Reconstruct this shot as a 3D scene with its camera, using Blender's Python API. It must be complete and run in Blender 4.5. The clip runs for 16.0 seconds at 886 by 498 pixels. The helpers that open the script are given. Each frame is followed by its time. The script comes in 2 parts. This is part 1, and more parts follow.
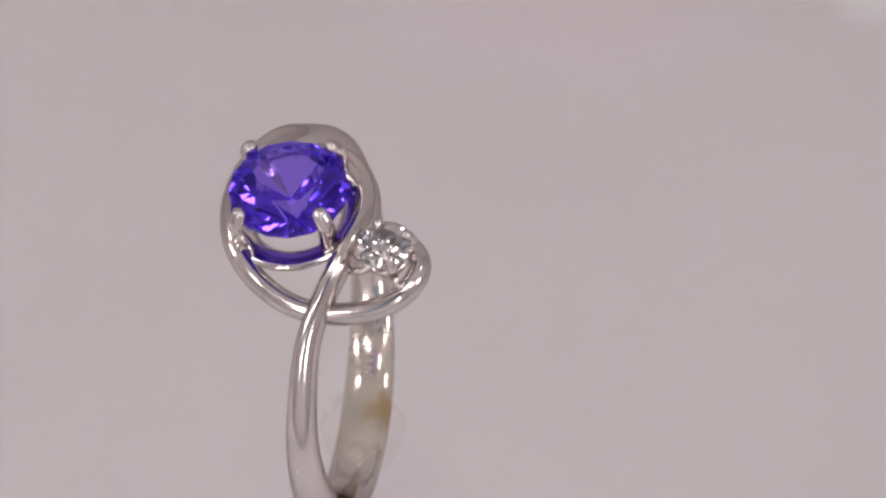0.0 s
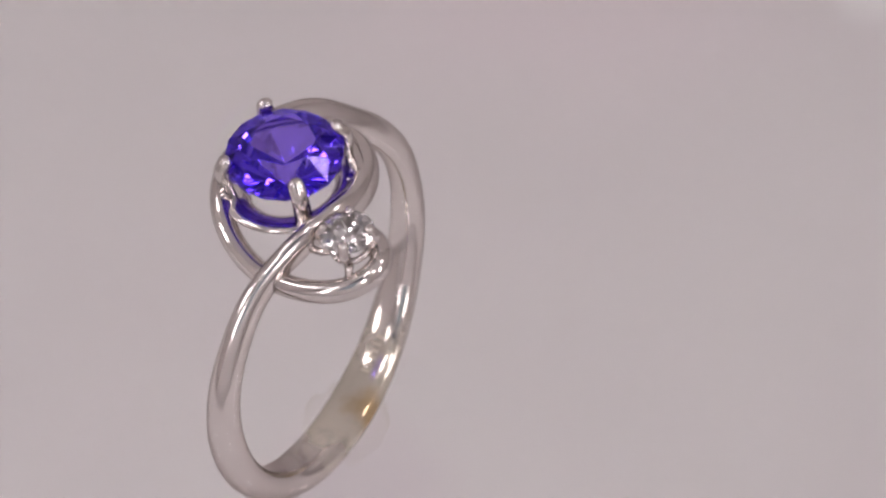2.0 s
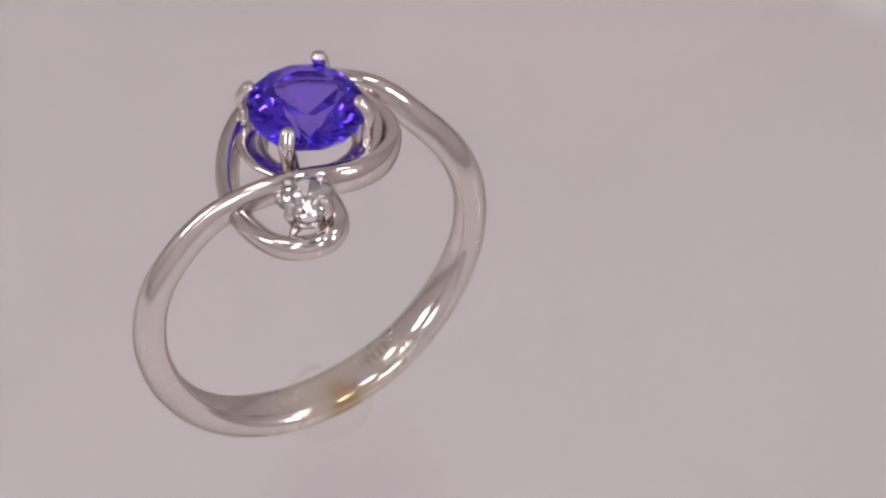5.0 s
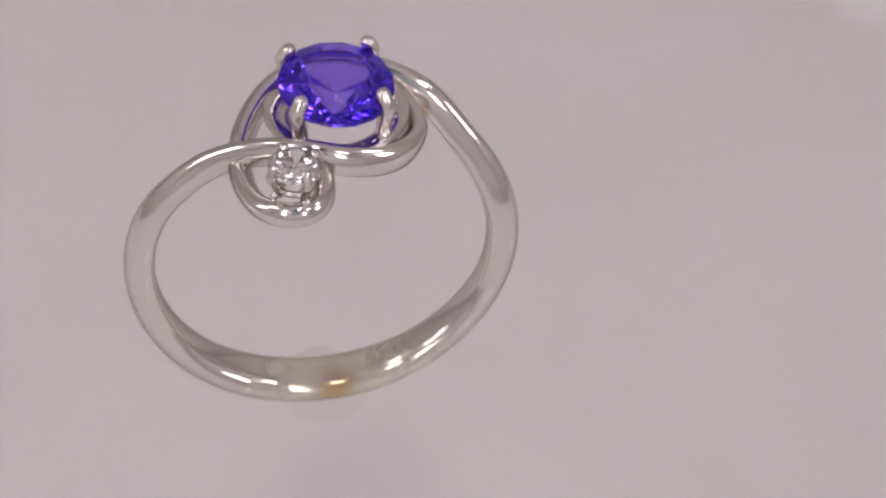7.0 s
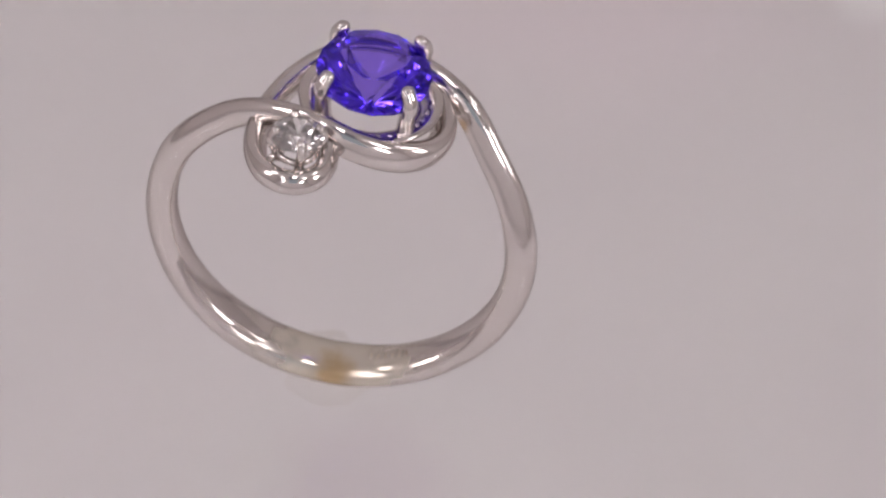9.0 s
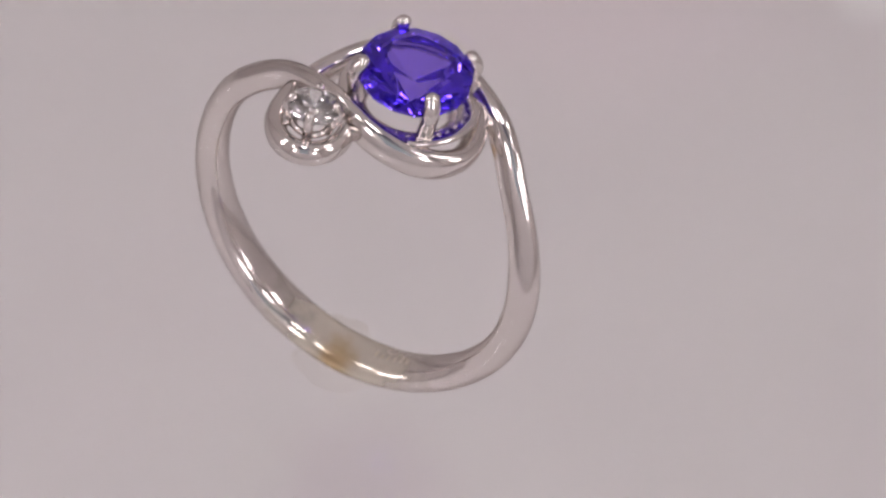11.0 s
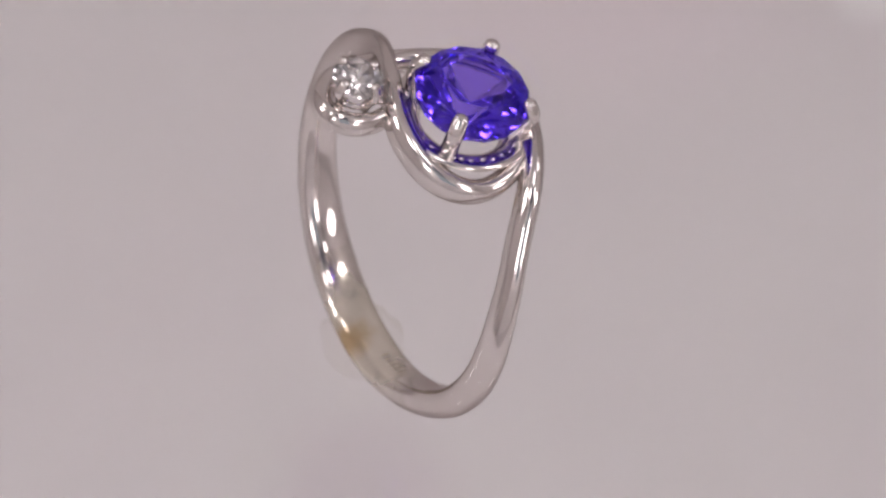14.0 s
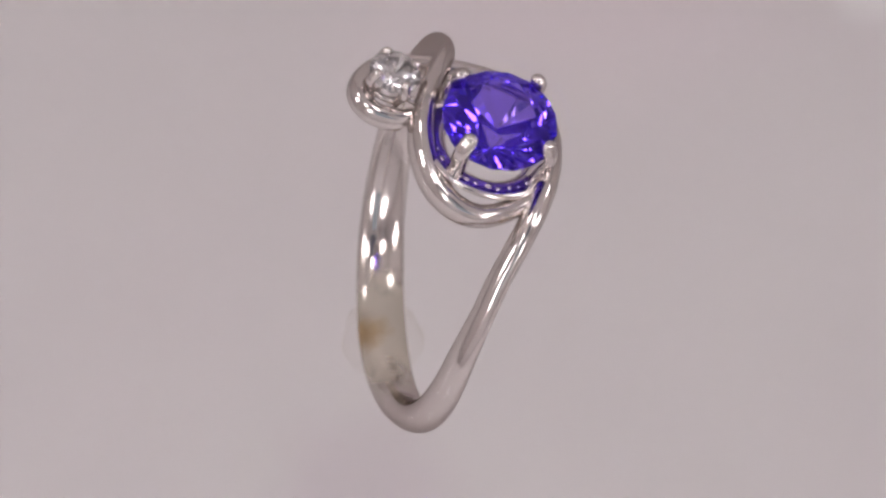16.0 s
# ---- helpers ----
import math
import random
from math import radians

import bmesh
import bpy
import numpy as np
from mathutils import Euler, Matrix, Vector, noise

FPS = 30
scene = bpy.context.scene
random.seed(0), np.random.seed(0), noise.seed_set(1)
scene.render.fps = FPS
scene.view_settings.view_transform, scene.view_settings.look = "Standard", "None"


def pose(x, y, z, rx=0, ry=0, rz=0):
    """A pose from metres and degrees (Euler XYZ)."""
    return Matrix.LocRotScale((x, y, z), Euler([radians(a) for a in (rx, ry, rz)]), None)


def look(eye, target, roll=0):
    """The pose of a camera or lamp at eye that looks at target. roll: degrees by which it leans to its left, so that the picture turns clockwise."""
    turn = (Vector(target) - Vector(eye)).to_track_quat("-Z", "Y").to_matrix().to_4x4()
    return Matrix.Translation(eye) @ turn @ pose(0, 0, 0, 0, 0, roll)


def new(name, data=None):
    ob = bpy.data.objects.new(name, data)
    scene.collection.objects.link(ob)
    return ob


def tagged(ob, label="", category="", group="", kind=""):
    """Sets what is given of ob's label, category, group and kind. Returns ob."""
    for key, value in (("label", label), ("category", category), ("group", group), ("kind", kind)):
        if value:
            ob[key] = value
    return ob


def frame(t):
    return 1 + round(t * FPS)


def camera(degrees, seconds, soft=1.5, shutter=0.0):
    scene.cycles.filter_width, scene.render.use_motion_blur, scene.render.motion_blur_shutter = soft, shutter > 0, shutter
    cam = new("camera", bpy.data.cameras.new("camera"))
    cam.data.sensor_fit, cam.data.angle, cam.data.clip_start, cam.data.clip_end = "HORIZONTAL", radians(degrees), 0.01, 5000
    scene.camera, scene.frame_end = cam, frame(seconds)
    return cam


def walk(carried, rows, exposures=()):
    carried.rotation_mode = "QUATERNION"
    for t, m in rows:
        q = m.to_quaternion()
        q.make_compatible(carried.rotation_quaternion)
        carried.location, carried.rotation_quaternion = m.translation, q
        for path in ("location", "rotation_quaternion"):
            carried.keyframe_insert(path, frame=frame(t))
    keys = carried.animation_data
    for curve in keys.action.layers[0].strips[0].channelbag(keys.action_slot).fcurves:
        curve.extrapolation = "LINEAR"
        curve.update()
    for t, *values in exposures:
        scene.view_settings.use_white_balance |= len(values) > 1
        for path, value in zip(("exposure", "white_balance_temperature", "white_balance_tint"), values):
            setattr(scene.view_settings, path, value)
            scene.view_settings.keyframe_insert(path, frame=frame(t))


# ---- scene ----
cam = camera(17.82, 16.0, soft=2.4)

# Lengths below are in ring units of 0.9 mm.
U = 0.0009
LOW = -0.06                         # height of the tent's floor in metres
TABLE = -11.35                      # height of the plate's face in ring units
EYE = Vector((0.0, -86.334, 133.451 - TABLE)) * U
YAW, PITCH, ROLL = radians(-1.854), radians(-56.219), 7.248
AHEAD = Vector((-math.sin(YAW) * math.cos(PITCH), math.cos(YAW) * math.cos(PITCH), math.sin(PITCH)))
STAND = look(EYE, EYE + AHEAD * 0.14, ROLL)
walk(cam, [(0.0, STAND), (16.0, STAND)])
cam.data.dof.use_dof, cam.data.dof.focus_distance, cam.data.dof.aperture_fstop = True, 0.1335, 95

# ---- light ----
world = bpy.data.worlds.new("room")
scene.world = world
world.use_nodes = True
world.node_tree.nodes["Background"].inputs["Color"].default_value = (0.75, 0.8, 0.9, 1)
world.node_tree.nodes["Background"].inputs["Strength"].default_value = 0.4
scene.view_settings.exposure = 0.0
scene.cycles.max_bounces, scene.cycles.transmission_bounces, scene.cycles.glossy_bounces, scene.cycles.transparent_max_bounces = 20, 20, 10, 16


# ---- materials ----
def material(name):
    m = bpy.data.materials.new(name)
    m.use_nodes = True
    return m, m.node_tree, m.node_tree.nodes["Principled BSDF"]


def varied(name, low, high, scale, rough=(0.3, 0.5), metal=0.0, bump=0.0, bump_scale=None, detail=4.0):
    """A surface whose colour and gloss wander between two values, with fine relief."""
    m, tree, b = material(name)
    co = tree.nodes.new("ShaderNodeTexCoord")
    big = tree.nodes.new("ShaderNodeTexNoise")
    big.inputs["Scale"].default_value, big.inputs["Detail"].default_value = scale, detail
    tree.links.new(co.outputs["Object"], big.inputs["Vector"])
    mix = tree.nodes.new("ShaderNodeMix")
    mix.data_type = "RGBA"
    mix.inputs[6].default_value, mix.inputs[7].default_value = (*low, 1), (*high, 1)
    tree.links.new(big.outputs["Fac"], mix.inputs[0])
    tree.links.new(mix.outputs[2], b.inputs["Base Color"])
    span = tree.nodes.new("ShaderNodeMapRange")
    span.inputs["From Min"].default_value, span.inputs["From Max"].default_value = 0.3, 0.7
    span.inputs["To Min"].default_value, span.inputs["To Max"].default_value = rough
    tree.links.new(big.outputs["Fac"], span.inputs["Value"])
    tree.links.new(span.outputs["Result"], b.inputs["Roughness"])
    b.inputs["Metallic"].default_value = metal
    if bump:
        fine = tree.nodes.new("ShaderNodeTexNoise")
        fine.inputs["Scale"].default_value, fine.inputs["Detail"].default_value = bump_scale or scale * 8, 3
        tree.links.new(co.outputs["Object"], fine.inputs["Vector"])
        bp = tree.nodes.new("ShaderNodeBump")
        bp.inputs["Strength"].default_value, bp.inputs["Distance"].default_value = bump, 0.00005
        tree.links.new(fine.outputs["Fac"], bp.inputs["Height"])
        tree.links.new(bp.outputs["Normal"], b.inputs["Normal"])
    return m


GOLD = varied("polished_white_gold", (0.76, 0.72, 0.695), (0.83, 0.795, 0.775), 260, (0.08, 0.14), 1.0, 0.05, 900)
GOLD.node_tree.nodes["Principled BSDF"].inputs["Specular Tint"].default_value = (0.46, 0.41, 0.395, 1)
FABRIC = varied("white_tent_fabric", (0.79, 0.755, 0.77), (0.80, 0.80, 0.79), 22, (0.7, 0.9), 0.0, 0.1, 1500)
WALL = varied("grey_tent_cloth", (0.60, 0.565, 0.555), (0.65, 0.62, 0.61), 18, (0.7, 0.9), 0.0, 0.1, 1500)
BOARD = varied("blue_grey_board", (0.16, 0.175, 0.23), (0.20, 0.215, 0.27), 80, (0.5, 0.7))


def patched(base, name, place, reach, colour, grain=900, film=0.0):
    """A copy of a material with a patch round one place of the thing: residue on metal, another tone on the floor."""
    m = base.copy()
    m.name = name
    tree = m.node_tree
    b = tree.nodes["Principled BSDF"]
    co = tree.nodes.new("ShaderNodeTexCoord")
    near = tree.nodes.new("ShaderNodeVectorMath")
    near.operation = "DISTANCE"
    near.inputs[1].default_value = place
    tree.links.new(co.outputs["Object"], near.inputs[0])
    wander = tree.nodes.new("ShaderNodeTexNoise")
    wander.inputs["Scale"].default_value = grain
    tree.links.new(co.outputs["Object"], wander.inputs["Vector"])
    shift = tree.nodes.new("ShaderNodeMath")
    shift.operation = "MULTIPLY_ADD"
    shift.inputs[1].default_value = reach * 0.9
    tree.links.new(wander.outputs["Fac"], shift.inputs[0])
    tree.links.new(near.outputs["Value"], shift.inputs[2])
    span = tree.nodes.new("ShaderNodeMapRange")
    span.interpolation_type = "SMOOTHSTEP"
    span.inputs["From Min"].default_value, span.inputs["From Max"].default_value = reach * 1.5, reach * 0.75
    tree.links.new(shift.outputs[0], span.inputs["Value"])
    old = b.inputs["Base Color"].links[0].from_socket
    mix = tree.nodes.new("ShaderNodeMix")
    mix.data_type = "RGBA"
    mix.inputs[7].default_value = (*colour, 1)
    tree.links.new(span.outputs["Result"], mix.inputs[0])
    tree.links.new(old, mix.inputs[6])
    tree.links.new(mix.outputs[2], b.inputs["Base Color"])
    if film:
        bare = tree.nodes.new("ShaderNodeMapRange")
        bare.inputs["To Min"].default_value, bare.inputs["To Max"].default_value = 1.0, 1.0 - film
        tree.links.new(span.outputs["Result"], bare.inputs["Value"])
        tree.links.new(bare.outputs["Result"], b.inputs["Metallic"])
    return m


DULL = patched(GOLD, "dulled_white_gold", (0.8 * U, 0.2 * U, -10.0 * U), 7.0 * U, (0.76, 0.715, 0.62), 900, 0.38)
JOINT = patched(DULL, "white_gold_with_solder_stain", (5.7 * U, 1.4 * U, 8.8 * U), 0.6 * U, (0.60, 0.46, 0.32))
BAND = patched(JOINT, "white_gold_with_residue", (0.4 * U, -1.0 * U, -10.4 * U), 1.9 * U, (0.58, 0.44, 0.26))


# for the stamp marks: the shade of their recesses is put into this colour
RECESS_DARK = varied("recess_dark_white_gold", (0.42, 0.37, 0.31), (0.54, 0.48, 0.41), 900, (0.35, 0.5), 1.0)


def gem_material(name, colour, ior):
    m, tree, b = material(name)
    tree.nodes.remove(b)
    g = tree.nodes.new("ShaderNodeBsdfGlass")
    g.inputs["Color"].default_value, g.inputs["IOR"].default_value, g.inputs["Roughness"].default_value = (*colour, 1), ior, 0.0
    tree.links.new(g.outputs[0], tree.nodes["Material Output"].inputs["Surface"])
    return m


# floor colour: a soft darker patch, a wide pinker one, a small lighter one
DARK_PATCHED = patched(FABRIC, "dark_patched_tent_fabric", (-0.0004, 0.0256, LOW), 0.010, (0.765, 0.735, 0.752), 90)
TINGED = patched(DARK_PATCHED, "pink_tinged_fabric", (0.012, 0.085, LOW), 0.026, (0.835, 0.785, 0.805), 40)
FLOOR = patched(TINGED, "tent_floor_fabric", (0.0396, 0.0817, LOW), 0.0055, (0.92, 0.92, 0.92), 90)
VIOLET = gem_material("violet_blue_gem", (0.57, 0.462, 0.98), 1.71)
CLEAR = gem_material("clear_diamond", (1.0, 1.0, 1.0), 2.42)


def clear_material(name, tint, gloss, veil, veil_colour):
    """Clear plastic: light passes straight through, with a faint gloss and a milky share."""
    m, tree, b = material(name)
    t = tree.nodes.new("ShaderNodeBsdfTransparent")
    t.inputs["Color"].default_value = (*tint, 1)
    b.inputs["Base Color"].default_value, b.inputs["Roughness"].default_value = (*veil_colour, 1), 0.25
    mix = tree.nodes.new("ShaderNodeMixShader")
    mix.inputs[0].default_value = veil
    g = tree.nodes.new("ShaderNodeBsdfGlossy")
    g.inputs["Roughness"].default_value = 0.05
    top = tree.nodes.new("ShaderNodeMixShader")
    top.inputs[0].default_value = gloss
    tree.links.new(t.outputs[0], mix.inputs[1])
    tree.links.new(b.outputs[0], mix.inputs[2])
    tree.links.new(mix.outputs[0], top.inputs[1])
    tree.links.new(g.outputs[0], top.inputs[2])
    tree.links.new(top.outputs[0], tree.nodes["Material Output"].inputs["Surface"])
    return m


ACRYLIC = clear_material("clear_acrylic", (0.995, 0.995, 0.995), 0.015, 0.0, (0.8, 0.8, 0.8))
WAX = clear_material("milky_wax", (0.985, 0.98, 0.965), 0.008, 0.024, (0.93, 0.89, 0.77))


def glow(name, colour, strength):
    m, tree, b = material(name)
    b.inputs["Base Color"].default_value = (0.9, 0.9, 0.9, 1)
    b.inputs["Emission Color"].default_value, b.inputs["Emission Strength"].default_value = (*colour, 1), strength
    return m


LED = glow("led_diffuser", (1.0, 0.905, 0.918), 12.7)


# ---- mesh helpers ----
def part(name, bm, mat, parent=None, label="", smooth=True):
    """Links a bmesh as one mesh object under a thing or a part."""
    me = bpy.data.meshes.new(name)
    bm.normal_update()
    bm.to_mesh(me)
    bm.free()
    me.materials.append(mat)
    for p in me.polygons:
        p.use_smooth = smooth
    ob = new(name, me)
    ob.parent = parent
    return tagged(ob, label)


def spline(points, steps=10):
    """A smooth line through the points."""
    k = [Vector(p) for p in points]
    q = [k[0] * 2 - k[1], *k, k[-1] * 2 - k[-2]]
    line = []
    for i in range(len(k) - 1):
        a, b, c, d = q[i:i + 4]
        for j in range(steps):
            s = j / steps
            line.append(0.5 * (b * 2 + (c - a) * s + (a * 2 - b * 5 + c * 4 - d) * s * s + (b * 3 - a - c * 3 + d) * s ** 3))
    return line + [k[-1]]


def blend(pairs, s):
    """A value on a smooth line through (place, value) pairs that never overshoots them."""
    n = len(pairs)
    slope = [(b[1] - a[1]) / (b[0] - a[0]) for a, b in zip(pairs, pairs[1:])]

    def lean(i):
        a, b = slope[max(i - 1, 0)], slope[min(i, n - 2)]
        return 0.0 if a * b <= 0 else 2 * a * b / (a + b)

    for i in range(n - 1):
        (a, x), (b, y) = pairs[i], pairs[i + 1]
        if s <= b or i == n - 2:
            w, h = min(max((s - a) / (b - a), 0), 1), b - a
            return (x * (2 * w ** 3 - 3 * w * w + 1) + h * lean(i) * (w ** 3 - 2 * w * w + w) + y * (3 * w * w - 2 * w ** 3) + h * lean(i + 1) * (w ** 3 - w * w))


def sweep(line, wide, thick, power=2.4, sides=28, up=None, flat=0.0, closed=False):
    """A rounded bar along a line; wide and thick are functions of the way 0..1; thick is measured away from the ring's axis.
    flat presses the inner side flatter. Ends are rounded off."""
    bm, rings, n = bmesh.new(), [], len(line)
    stations = []
    for i, p in enumerate(line):
        a, b = line[i - 1] if (i or closed) else line[0], line[(i + 1) % n] if (i < n - 1 or closed) else line[-1]
        stations.append((p, (b - a).normalized(), i / max(n - 1, 1)))
    for p, tan, s in stations:
        out = Vector(up) if up else Vector((p.x, 0, p.z)).normalized()
        side = tan.cross(out).normalized()
        out = side.cross(tan).normalized()
        ring, w, h = [], wide(s) / 2, thick(s) / 2
        for k in range(sides):
            a = 2 * math.pi * k / sides
            c, d = math.cos(a), math.sin(a)
            x = math.copysign(abs(c) ** (2 / power), c)
            y = math.copysign(abs(d) ** (2 / power), d)
            if flat and d < 0:
                x, y = math.copysign(abs(c) ** 0.8, c), -abs(d) ** 0.8 * (1 - flat)
            ring.append((p + side * x * w + out * y * h))
        rings.append((p, tan, ring, min(w, h)))
    verts = []
    if not closed:
        p, tan, ring, r = rings[0]
        for c in (0.12, 0.45, 0.72, 0.9):
            verts.append([bm.verts.new((p + (v - p) * c - tan * r * math.sqrt(1 - c * c)) * U) for v in ring])
    for _, _, ring, _ in rings:
        verts.append([bm.verts.new(v * U) for v in ring])
    if not closed:
        p, tan, ring, r = rings[-1]
        for c in (0.9, 0.72, 0.45, 0.12):
            verts.append([bm.verts.new((p + (v - p) * c + tan * r * math.sqrt(1 - c * c)) * U) for v in ring])
    m = len(verts)
    for i in range(m if closed else m - 1):
        a, b = verts[i], verts[(i + 1) % m]
        for k in range(sides):
            j = (k + 1) % sides
            bm.faces.new((a[k], a[j], b[j], b[k]))
    if not closed:
        bm.faces.new(list(reversed(verts[0])))
        bm.faces.new(verts[-1])
    bmesh.ops.recalc_face_normals(bm, faces=bm.faces)
    return bm


def circle(x, y, z, r, n=72):
    return [Vector((x + r * math.cos(2 * math.pi * i / n), y + r * math.sin(2 * math.pi * i / n), z)) for i in range(n)]


def brilliant(r, n=8, crown=0.33, pavilion=0.88, table=0.56, rim=0.035, low=0.24):
    """A round brilliant cut: table, stars, bezels, upper and lower girdle facets, pavilion mains."""
    pts, step = [], 360 / n
    for k in range(n):
        a, b = radians(step * (k + 0.5)), radians(step * k)
        pts.append((table * math.cos(a), table * math.sin(a), crown))
        pts.append((0.79 * math.cos(b), 0.79 * math.sin(b), crown * 0.60))
        pts.append((low * math.cos(a), low * math.sin(a), -pavilion * (1 - low) * 1.02))
        pts.append((0.62 * math.cos(b), 0.62 * math.sin(b), -pavilion * 0.43))
    for k in range(2 * n):
        a = radians(step * k / 2)
        for z in (-rim, rim):
            pts.append((math.cos(a), math.sin(a), z))
    pts.append((0, 0, -pavilion))
    bm = bmesh.new()
    for p in pts:
        bm.verts.new(Vector(p) * r * U)
    bmesh.ops.convex_hull(bm, input=bm.verts)
    bmesh.ops.dissolve_limit(bm, angle_limit=radians(0.5), verts=bm.verts, edges=bm.edges)
    bmesh.ops.recalc_face_normals(bm, faces=bm.faces)
    return bm


# ---- the tent and the plate ----
def box_bm(x0, x1, y0, y1, z0, z1, bevel=0.0):
    bm = bmesh.new()
    bmesh.ops.create_cube(bm, size=1)
    for v in bm.verts:
        v.co = ((x0 + x1) / 2 + v.co.x * (x1 - x0), (y0 + y1) / 2 + v.co.y * (y1 - y0), (z0 + z1) / 2 + v.co.z * (z1 - z0))
    if bevel:
        bmesh.ops.bevel(bm, geom=bm.edges[:], offset=bevel, segments=3, affect="EDGES")
    return bm


W, D0, D1, H = 0.26, -0.26, 0.26, 0.36
for name, box, text, kind in (
        ("floor", (-W, W, D0, D1, LOW - 0.008, LOW), "white fabric floor of a light tent", "floor"),
        ("wall_west", (-W - 0.006, -W, D0, D1, LOW, H), "pale grey fabric side of a light tent", "wall"),
        ("wall_east", (W, W + 0.006, D0, D1, LOW, H), "pale grey fabric side of a light tent", "wall"),
        ("wall_north", (-W, W, D1, D1 + 0.006, LOW, H), "pale grey fabric back of a light tent", "wall"),
        ("ceiling", (-W, W, D0, D1, H, H + 0.006), "white fabric top of a light tent", "ceiling")):
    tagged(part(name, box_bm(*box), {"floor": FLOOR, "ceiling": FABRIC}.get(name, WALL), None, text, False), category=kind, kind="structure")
front = part("wall_south", box_bm(-W, W, D0 - 0.006, D0, LOW, 0.14), FABRIC, None, "white fabric front of a light tent with an opening", False)
tagged(front, category="wall", kind="structure")
part("flap", box_bm(-W, -0.07, D0 - 0.006, D0, 0.14, H), FABRIC, front, "", False)
part("flap", box_bm(0.07, W, D0 - 0.006, D0, 0.14, H), FABRIC, front, "", False)


def shelf_bm(z0, z1, hole, n=64):
    """A square sheet with a round hole."""
    bm = bmesh.new()
    rows = []
    for z in (z1, z0):
        inner, outer = [], []
        for k in range(n):
            a = 2 * math.pi * k / n
            c, d = math.cos(a), math.sin(a)
            inner.append(bm.verts.new((hole * c, hole * d, z)))
            m = max(abs(c), abs(d))
            outer.append(bm.verts.new((W * c / m, W * d / m, z)))
        rows.append((inner, outer))
    (ti, to), (bi, bo) = rows
    for k in range(n):
        j = (k + 1) % n
        bm.faces.new((ti[k], to[k], to[j], ti[j]))
        bm.faces.new((bi[j], bo[j], bo[k], bi[k]))
        bm.faces.new((to[k], bo[k], bo[j], to[j]))
        bm.faces.new((ti[j], bi[j], bi[k], ti[k]))
    bmesh.ops.recalc_face_normals(bm, faces=bm.faces)
    return bm


tagged(part("shelf", shelf_bm(-0.009, -0.0052, 0.092), ACRYLIC, None, "clear acrylic shelf across a light tent", False), category="shelf", kind="structure")


def plate_bm(r, thick, n=128):
    bm = bmesh.new()
    rows = [(r * f, 0) for f in (0.15, 0.4, 0.7, 0.985)] + [(r, -0.001), (r, -thick), (r * 0.3, -thick)]
    loops = [[bm.verts.new((a * math.cos(2 * math.pi * k / n), a * math.sin(2 * math.pi * k / n), z)) for k in range(n)] for a, z in rows]
    bm.faces.new(loops[0])
    bm.faces.new(list(reversed(loops[-1])))
    for a, b in zip(loops, loops[1:]):
        for k in range(n):
            bm.faces.new((a[k], b[k], b[(k + 1) % n], a[(k + 1) % n]))
    bmesh.ops.recalc_face_normals(bm, faces=bm.faces)
    return bm


turntable = tagged(part("turntable", plate_bm(0.10, 0.005), ACRYLIC, None, "clear acrylic turntable plate over a white floor", False), category="turntable")


def panel_light(place, label, group, wide=0.013, long=0.07):
    """A board with two upright light strips, facing the ring."""
    base = tagged(new("panel_light"), label, "lamp", group)
    base.matrix_world = look(place, (0, 0, 0.012), 0)
    part("housing", box_bm(-wide - 0.008, wide + 0.008, -long / 2 - 0.005, long / 2 + 0.005, 0.0012, 0.008, 0.0008), BOARD, base, "", False)
    for side in (-1, 1):
        cx = side * (wide / 2 + 0.004)
        part("diffuser", box_bm(cx - wide / 2, cx + wide / 2, -long / 2, long / 2, -0.002, 0.001, 0.0007), LED, base, "glowing white light strip", False)
    return base


# added out of view so that metal and gems have something dark to reflect
tagged(part("dark_reflection_panel", box_bm(-0.08, 0.08, -0.22, -0.06, 0.345, 0.351, 0.001), BOARD, None, "unseen blue-grey panel added under the roof of a light tent for dark reflections", False), category="panel", kind="structure")
# the last four boards are added only to brighten the gems
for az, el in ((150, 33), (-148, 33), (106, 28), (-100, 28), (175, 80), (78, 50), (-78, 50), (126, 56), (-128, 56)):
    a, e = radians(az), radians(el)
    way = Vector((math.sin(a) * math.cos(e), math.cos(a) * math.cos(e), math.sin(e)))
    far = min(0.24 / max(abs(way.x), abs(way.y)), 0.335 / way.z)
    panel_light(way * far, "unseen bright white led lamp board inside a light tent", "tent lamps", 0.013, 0.07)

# ---- the ring ----
ring = tagged(new("ring"), "polished white gold crossover ring with violet gem and diamond", "ring")

FRONT = [(3.4, 3.0, 10.0), (4.5, 1.4, 9.5), (4.85, -0.78, 9.05), (3.3, -2.8, 9.32), (0.47, -3.5, 10.08), (-1.75, -2.95, 10.6), (-3.98, -1.96, 10.05),
         (-6.34, -0.87, 8.7)]
BACK = [(5.6, 2.2, 9.65), (2.44, 3.55, 10.6), (-0.87, 3.65, 10.6), (-3.15, 2.4, 9.95),
        (-4.6, 0.2, 9.08), (-5.03, -2.5, 8.92), (-4.45, -5.25, 9.15), (-2.65, -6.6, 9.5), (-1.2, -5.95, 9.55), (-0.75, -4.5, 9.6), (-0.85, -3.5, 9.95)]


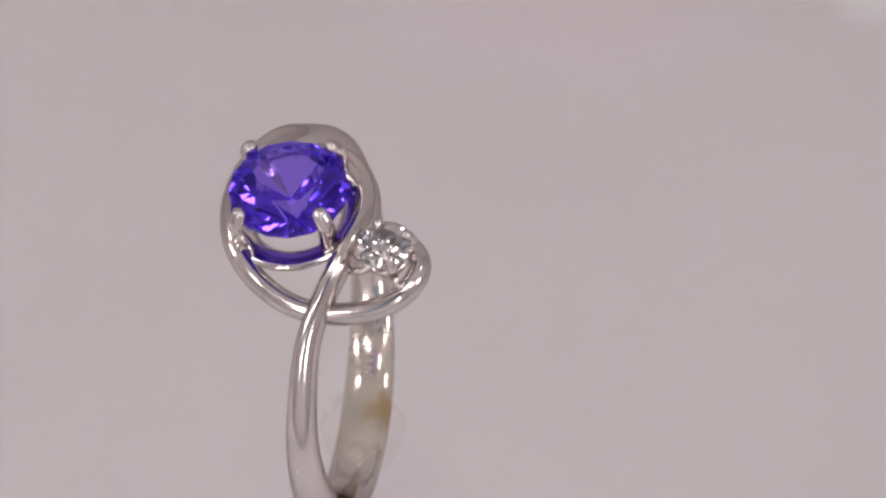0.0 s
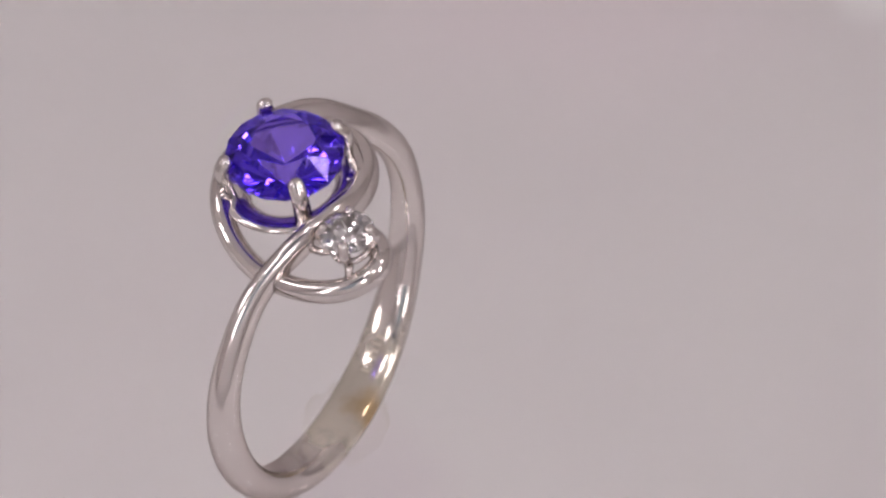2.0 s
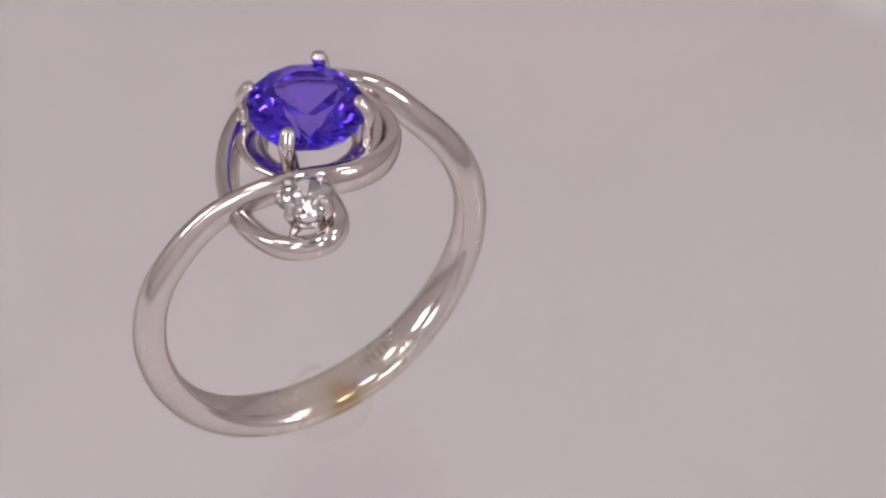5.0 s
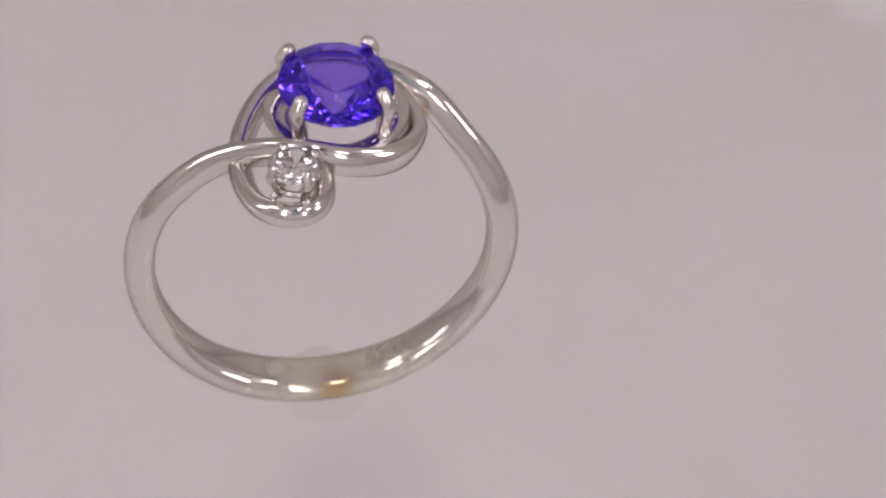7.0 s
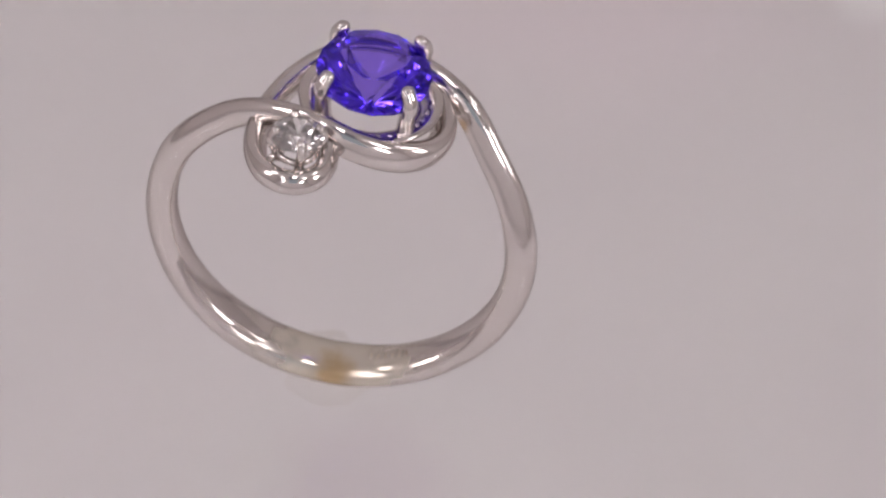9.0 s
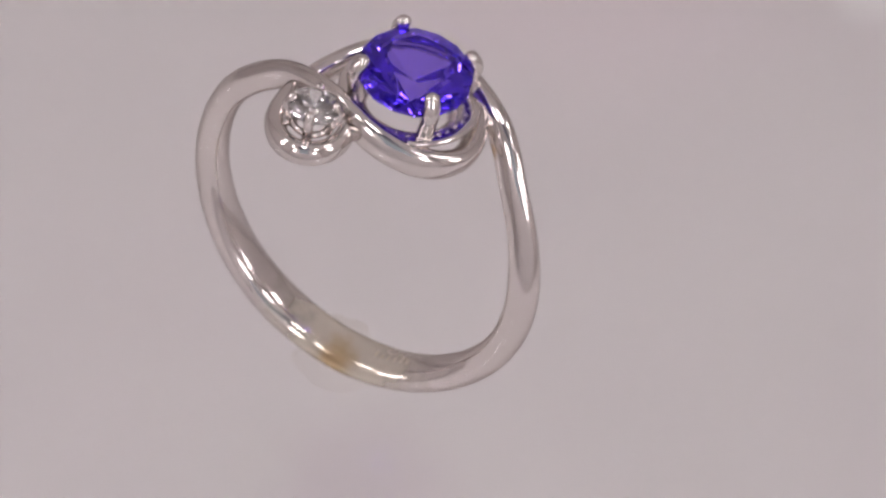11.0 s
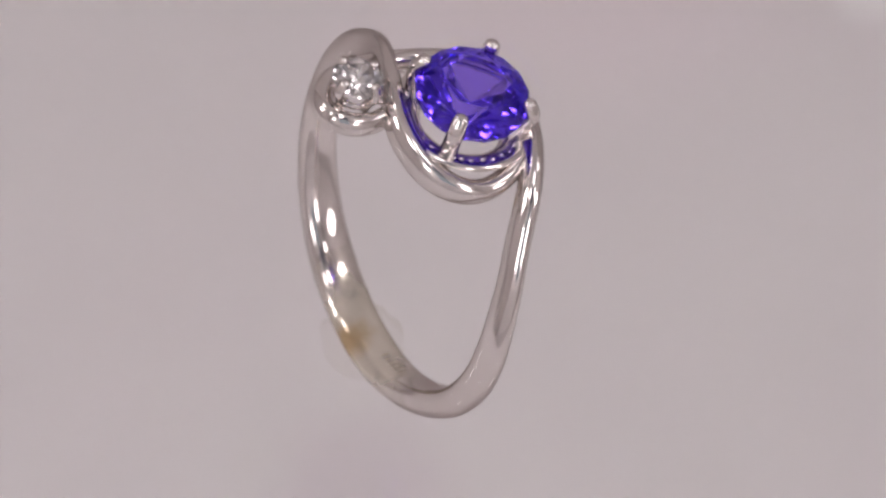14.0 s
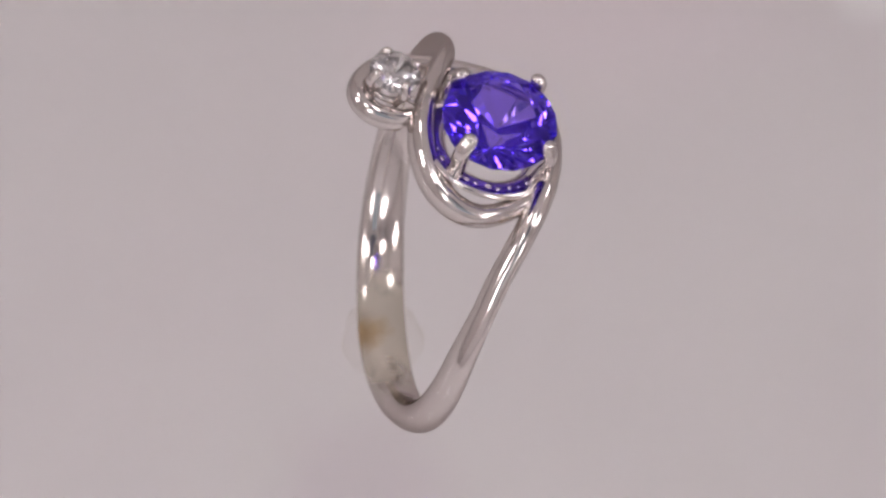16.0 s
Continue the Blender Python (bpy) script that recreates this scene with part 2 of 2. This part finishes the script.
# the shank by stations: degrees from the top, radius, sway out of its plane, width, thickness
SHANK = [(-40, 10.56, -0.79, 1.40, 2.05), (-64, 10.58, -0.16, 1.62, 1.93), (-88, 10.39, 0.06, 2.00, 2.00), (-112, 10.28, 0.10, 2.28, 2.12),
         (-136, 10.41, 0.16, 2.60, 2.20), (-160, 10.55, 0.21, 2.88, 2.32), (-184, 10.52, 0.12, 2.92, 2.32), (-208, 10.43, 0.05, 2.66, 2.15),
         (-232, 10.33, 0.08, 2.28, 2.14), (-256, 10.21, 0.01, 1.90, 2.08), (-280, 10.15, 0.02, 1.52, 2.08), (-304, 10.22, 0.70, 1.18, 1.98),
         (-328, 10.45, 2.00, 1.15, 1.85)]


def shank_point(a):
    """The middle of the shank at an angle clockwise from the top; it weaves a little out of its plane."""
    r, y = (blend([(-p[0], p[k]) for p in SHANK], -a) for k in (1, 2))
    a = radians(a)
    return Vector((r * math.sin(a) - 0.05, y - 0.07, r * math.cos(a) + 0.2))


band_line = spline(FRONT + [shank_point(a) for a in range(-54, -315, -13)] + BACK, 8)
for _ in range(16):
    band_line[1:-1] = [(a + b * 2 + c) / 4 for a, b, c in zip(band_line, band_line[1:], band_line[2:])]


def closeness(target):
    return min(range(len(band_line)), key=lambda i: (band_line[i] - Vector(target)).length) / (len(band_line) - 1)


S_CROSS, S_TOP, S_LEFT, S_HOOK = closeness(FRONT[6]), closeness(BACK[1]), closeness(BACK[4]), closeness(BACK[7])
LIMB = [(closeness(shank_point(p[0])), p[3], p[4]) for p in SHANK[1:-1]]
WIDE = [(0, 1.0), (S_CROSS * 0.5, 1.4), (S_CROSS, 1.2)] + [p[:2] for p in LIMB] + [(S_TOP, 1.3), (S_LEFT, 1.2), (S_HOOK, 1.2), (1, 1.0)]
THICK = [(0, 1.5), (S_CROSS * 0.5, 2.2), (S_CROSS, 1.95)] + [(p[0], p[2]) for p in LIMB] + [(S_TOP, 1.8), (S_LEFT, 1.65), (S_HOOK, 1.58), (1, 1.4)]
part("band", sweep(band_line, lambda s: blend(WIDE, s), lambda s: blend(THICK, s), 2.05, 40, None, 0.25), BAND, ring)

GEM = Vector((0.64, 0.38, 12.25))
gem = part("violet_gem", brilliant(3.16, 8, 0.35, 0.86, 0.55, 0.035, 0.26), VIOLET, ring, "round faceted violet-blue gemstone", False)
gem.matrix_local = Matrix.Translation(GEM * U) @ pose(0, 0, 0, 5, 2, 8)


def lathe(x, y, profile, n=72):
    """A turned ring wall about an upright axis from (radius, height) pairs, the last joined to the first."""
    bm = bmesh.new()
    loops = [[bm.verts.new((x + r * math.cos(2 * math.pi * k / n), y + r * math.sin(2 * math.pi * k / n), z)) for k in range(n)] for r, z in profile]
    for a, b in zip(loops, loops[1:] + loops[:1]):
        for k in range(n):
            bm.faces.new((a[k], b[k], b[(k + 1) % n], a[(k + 1) % n]))
    for v in bm.verts:
        v.co *= U
    bmesh.ops.recalc_face_normals(bm, faces=bm.faces)
    return bm


setting = part("gem_setting", lathe(GEM.x, GEM.y, [(2.38, 9.98), (2.6, 10.28), (3.0, 10.5), (3.5, 10.62), (3.92, 10.66), (3.98, 10.5), (3.6, 10.1), (3.1, 9.75), (2.6, 9.65), (2.38, 9.78)]), GOLD, ring)
part("lower_gallery", sweep(circle(GEM.x, GEM.y, 9.42, 2.52), lambda s: 0.5, lambda s: 0.55, 2.6, 14, (0, 0, 1), 0, True), GOLD, setting)
grain_random = random.Random(4)
for k in range(11):
    a = radians(-72 + 10.5 * k + grain_random.uniform(-2.6, 2.6))
    r = 3.22 + grain_random.uniform(-0.07, 0.07)
    size = grain_random.uniform(0.08, 0.16)
    squash = Matrix.Diagonal((1, grain_random.uniform(0.8, 1.3), grain_random.uniform(0.6, 1.0), 1))
    grain = bmesh.new()
    bmesh.ops.create_icosphere(grain, subdivisions=2, radius=size * U,
                               matrix=Matrix.Translation(Vector((GEM.x + r * math.cos(a), GEM.y + r * math.sin(a), 10.56)) * U) @ Matrix.Rotation(a, 4, "Z") @ squash)
    part("grain", grain, GOLD, setting)
for px, py, pz in ((2.85, 2.69, 12.85), (2.85, -1.85, 12.9), (-1.68, 2.67, 12.9), (-1.68, -1.78, 12.9)):
    d = Vector((px - GEM.x, py - GEM.y, 0)).normalized()
    foot = Vector((GEM.x, GEM.y, 9.7)) + d * 3.0
    line = spline([foot, Vector((GEM.x, GEM.y, 11.3)) + d * 3.2, Vector((px, py, 12.4)) + d * 0.22, Vector((px, py, pz + 0.2)) - d * 0.12], 6)
    part("prong", sweep(line, lambda s: 1.0 - 0.1 * s, lambda s: 0.9 - 0.12 * s, 2.0, 14, tuple(d)), GOLD, setting)

DIA = Vector((-2.45, -4.95, 11.65))
dia = part("diamond", brilliant(1.45, 8, 0.31, 0.86, 0.54), CLEAR, ring, "small clear round brilliant diamond", False)
dia.matrix_local = Matrix.Translation(DIA * U) @ pose(0, 0, 0, 0, 0, 5)
holder = part("diamond_setting", sweep(circle(DIA.x, DIA.y, 10.45, 0.95, 40), lambda s: 0.35, lambda s: 0.4, 2.4, 12, (0, 0, 1), 0, True), GOLD, ring)
for ang in (20, 110, 200, 290):
    d = Vector((math.cos(radians(ang)), math.sin(radians(ang)), 0))
    line = spline([Vector((DIA.x, DIA.y, 10.1)) + d * 0.95, Vector((DIA.x, DIA.y, 10.8)) + d * 1.15, Vector((DIA.x, DIA.y, 11.4)) + d * 1.42,
                   Vector((DIA.x, DIA.y, 11.95)) + d * 1.2], 6)
    part("prong", sweep(line, lambda s: 0.55, lambda s: 0.55, 2.0, 12, tuple(d)), GOLD, holder)

for a, b, c in (((-3.15, -3.1, 10.2), (-3.2, -3.7, 10.35), (-3.0, -4.2, 10.5)), ((-3.2, -5.2, 10.5), (-3.6, -5.4, 10.1), (-3.95, -5.5, 9.5)),
                ((-1.75, -4.2, 10.5), (-1.5, -3.7, 10.5), (-1.3, -3.3, 10.5)), ((-2.1, -5.6, 10.4), (-2.0, -5.9, 10.0), (-2.0, -6.1, 9.7))):
    part("strut", sweep(spline([a, b, c], 6), lambda s: 0.42, lambda s: 0.42, 2.0, 10, (0.3, 0.2, 0.9)), GOLD, holder)

# maker's stamp inside the shank: unreadable, so plain bars
stamp_start, stamp_end = closeness(shank_point(-195)), closeness(shank_point(-208.5))
for k in range(6):
    way = stamp_start + (stamp_end - stamp_start) * k / 5
    spot = way * (len(band_line) - 1)
    p = band_line[int(spot)].lerp(band_line[int(spot) + 1], spot % 1)
    out = Vector((p.x, 0, p.z)).normalized()
    m = Matrix.Translation((p - out * blend(THICK, way) * 0.375) * U) @ Matrix.Rotation(math.atan2(out.x, out.z), 4, "Y")
    stamp = part("stamp_mark", box_bm(-0.08 * U, 0.08 * U, -0.30 * U, (0.25 - 0.12 * (k % 2)) * U, -0.02 * U, 0.05 * U), RECESS_DARK, ring, "small dark stamped mark inside the shank", False)
    stamp.matrix_local = m

# ---- the wax under the shank ----
bm = bmesh.new()
bmesh.ops.create_icosphere(bm, subdivisions=5, radius=1)
bmesh.ops.delete(bm, geom=[v for v in bm.verts if v.co.z < -0.05], context="VERTS")
for v in bm.verts:
    n = 1 + noise.noise(v.co * 1.7) * 0.2 + noise.noise(v.co * 4) * 0.09
    up = max(v.co.z, 0)
    v.co = Vector((v.co.x * 2.5 * n, v.co.y * 2.5 * n, up ** 0.6 * 1.55 * n)) * U
wax = tagged(part("wax_blob", bm, WAX, None, "small lump of translucent yellowish fixing wax under the ring"), category="wax")

# a speck of dust on the tent's floor
bm = bmesh.new()
bmesh.ops.create_icosphere(bm, subdivisions=2, radius=0.00010)
for v in bm.verts:
    v.co = Vector((v.co.x * 1.3, v.co.y, v.co.z * 0.6)) * (1 + 0.3 * noise.noise(v.co * 20000))
speck = tagged(part("dust_speck", bm, BOARD, None, "tiny dark dust speck on a white fabric floor"), category="dust")
speck.location = (-0.0044, 0.0732, LOW + 0.00005)

# ---- what turns ----
HOME = Matrix(((0.028, -0.977, -0.213, -2.696 * U), (1.0, 0.028, 0.006, -3.064 * U), (0.0, -0.213, 0.977, (0.096 - TABLE) * U), (0, 0, 0, 1)))
SPEED = 10.503


def motions():
    turns = [(i * 0.5, Matrix.Rotation(radians(-SPEED * i * 0.5), 4, "Z")) for i in range(33)]
    walk(turntable, turns)
    walk(ring, [(t, m @ HOME) for t, m in turns])
    walk(wax, [(t, m @ Matrix.Translation(Vector((-0.5, -3.1, 0.02)) * U)) for t, m in turns])


motions()
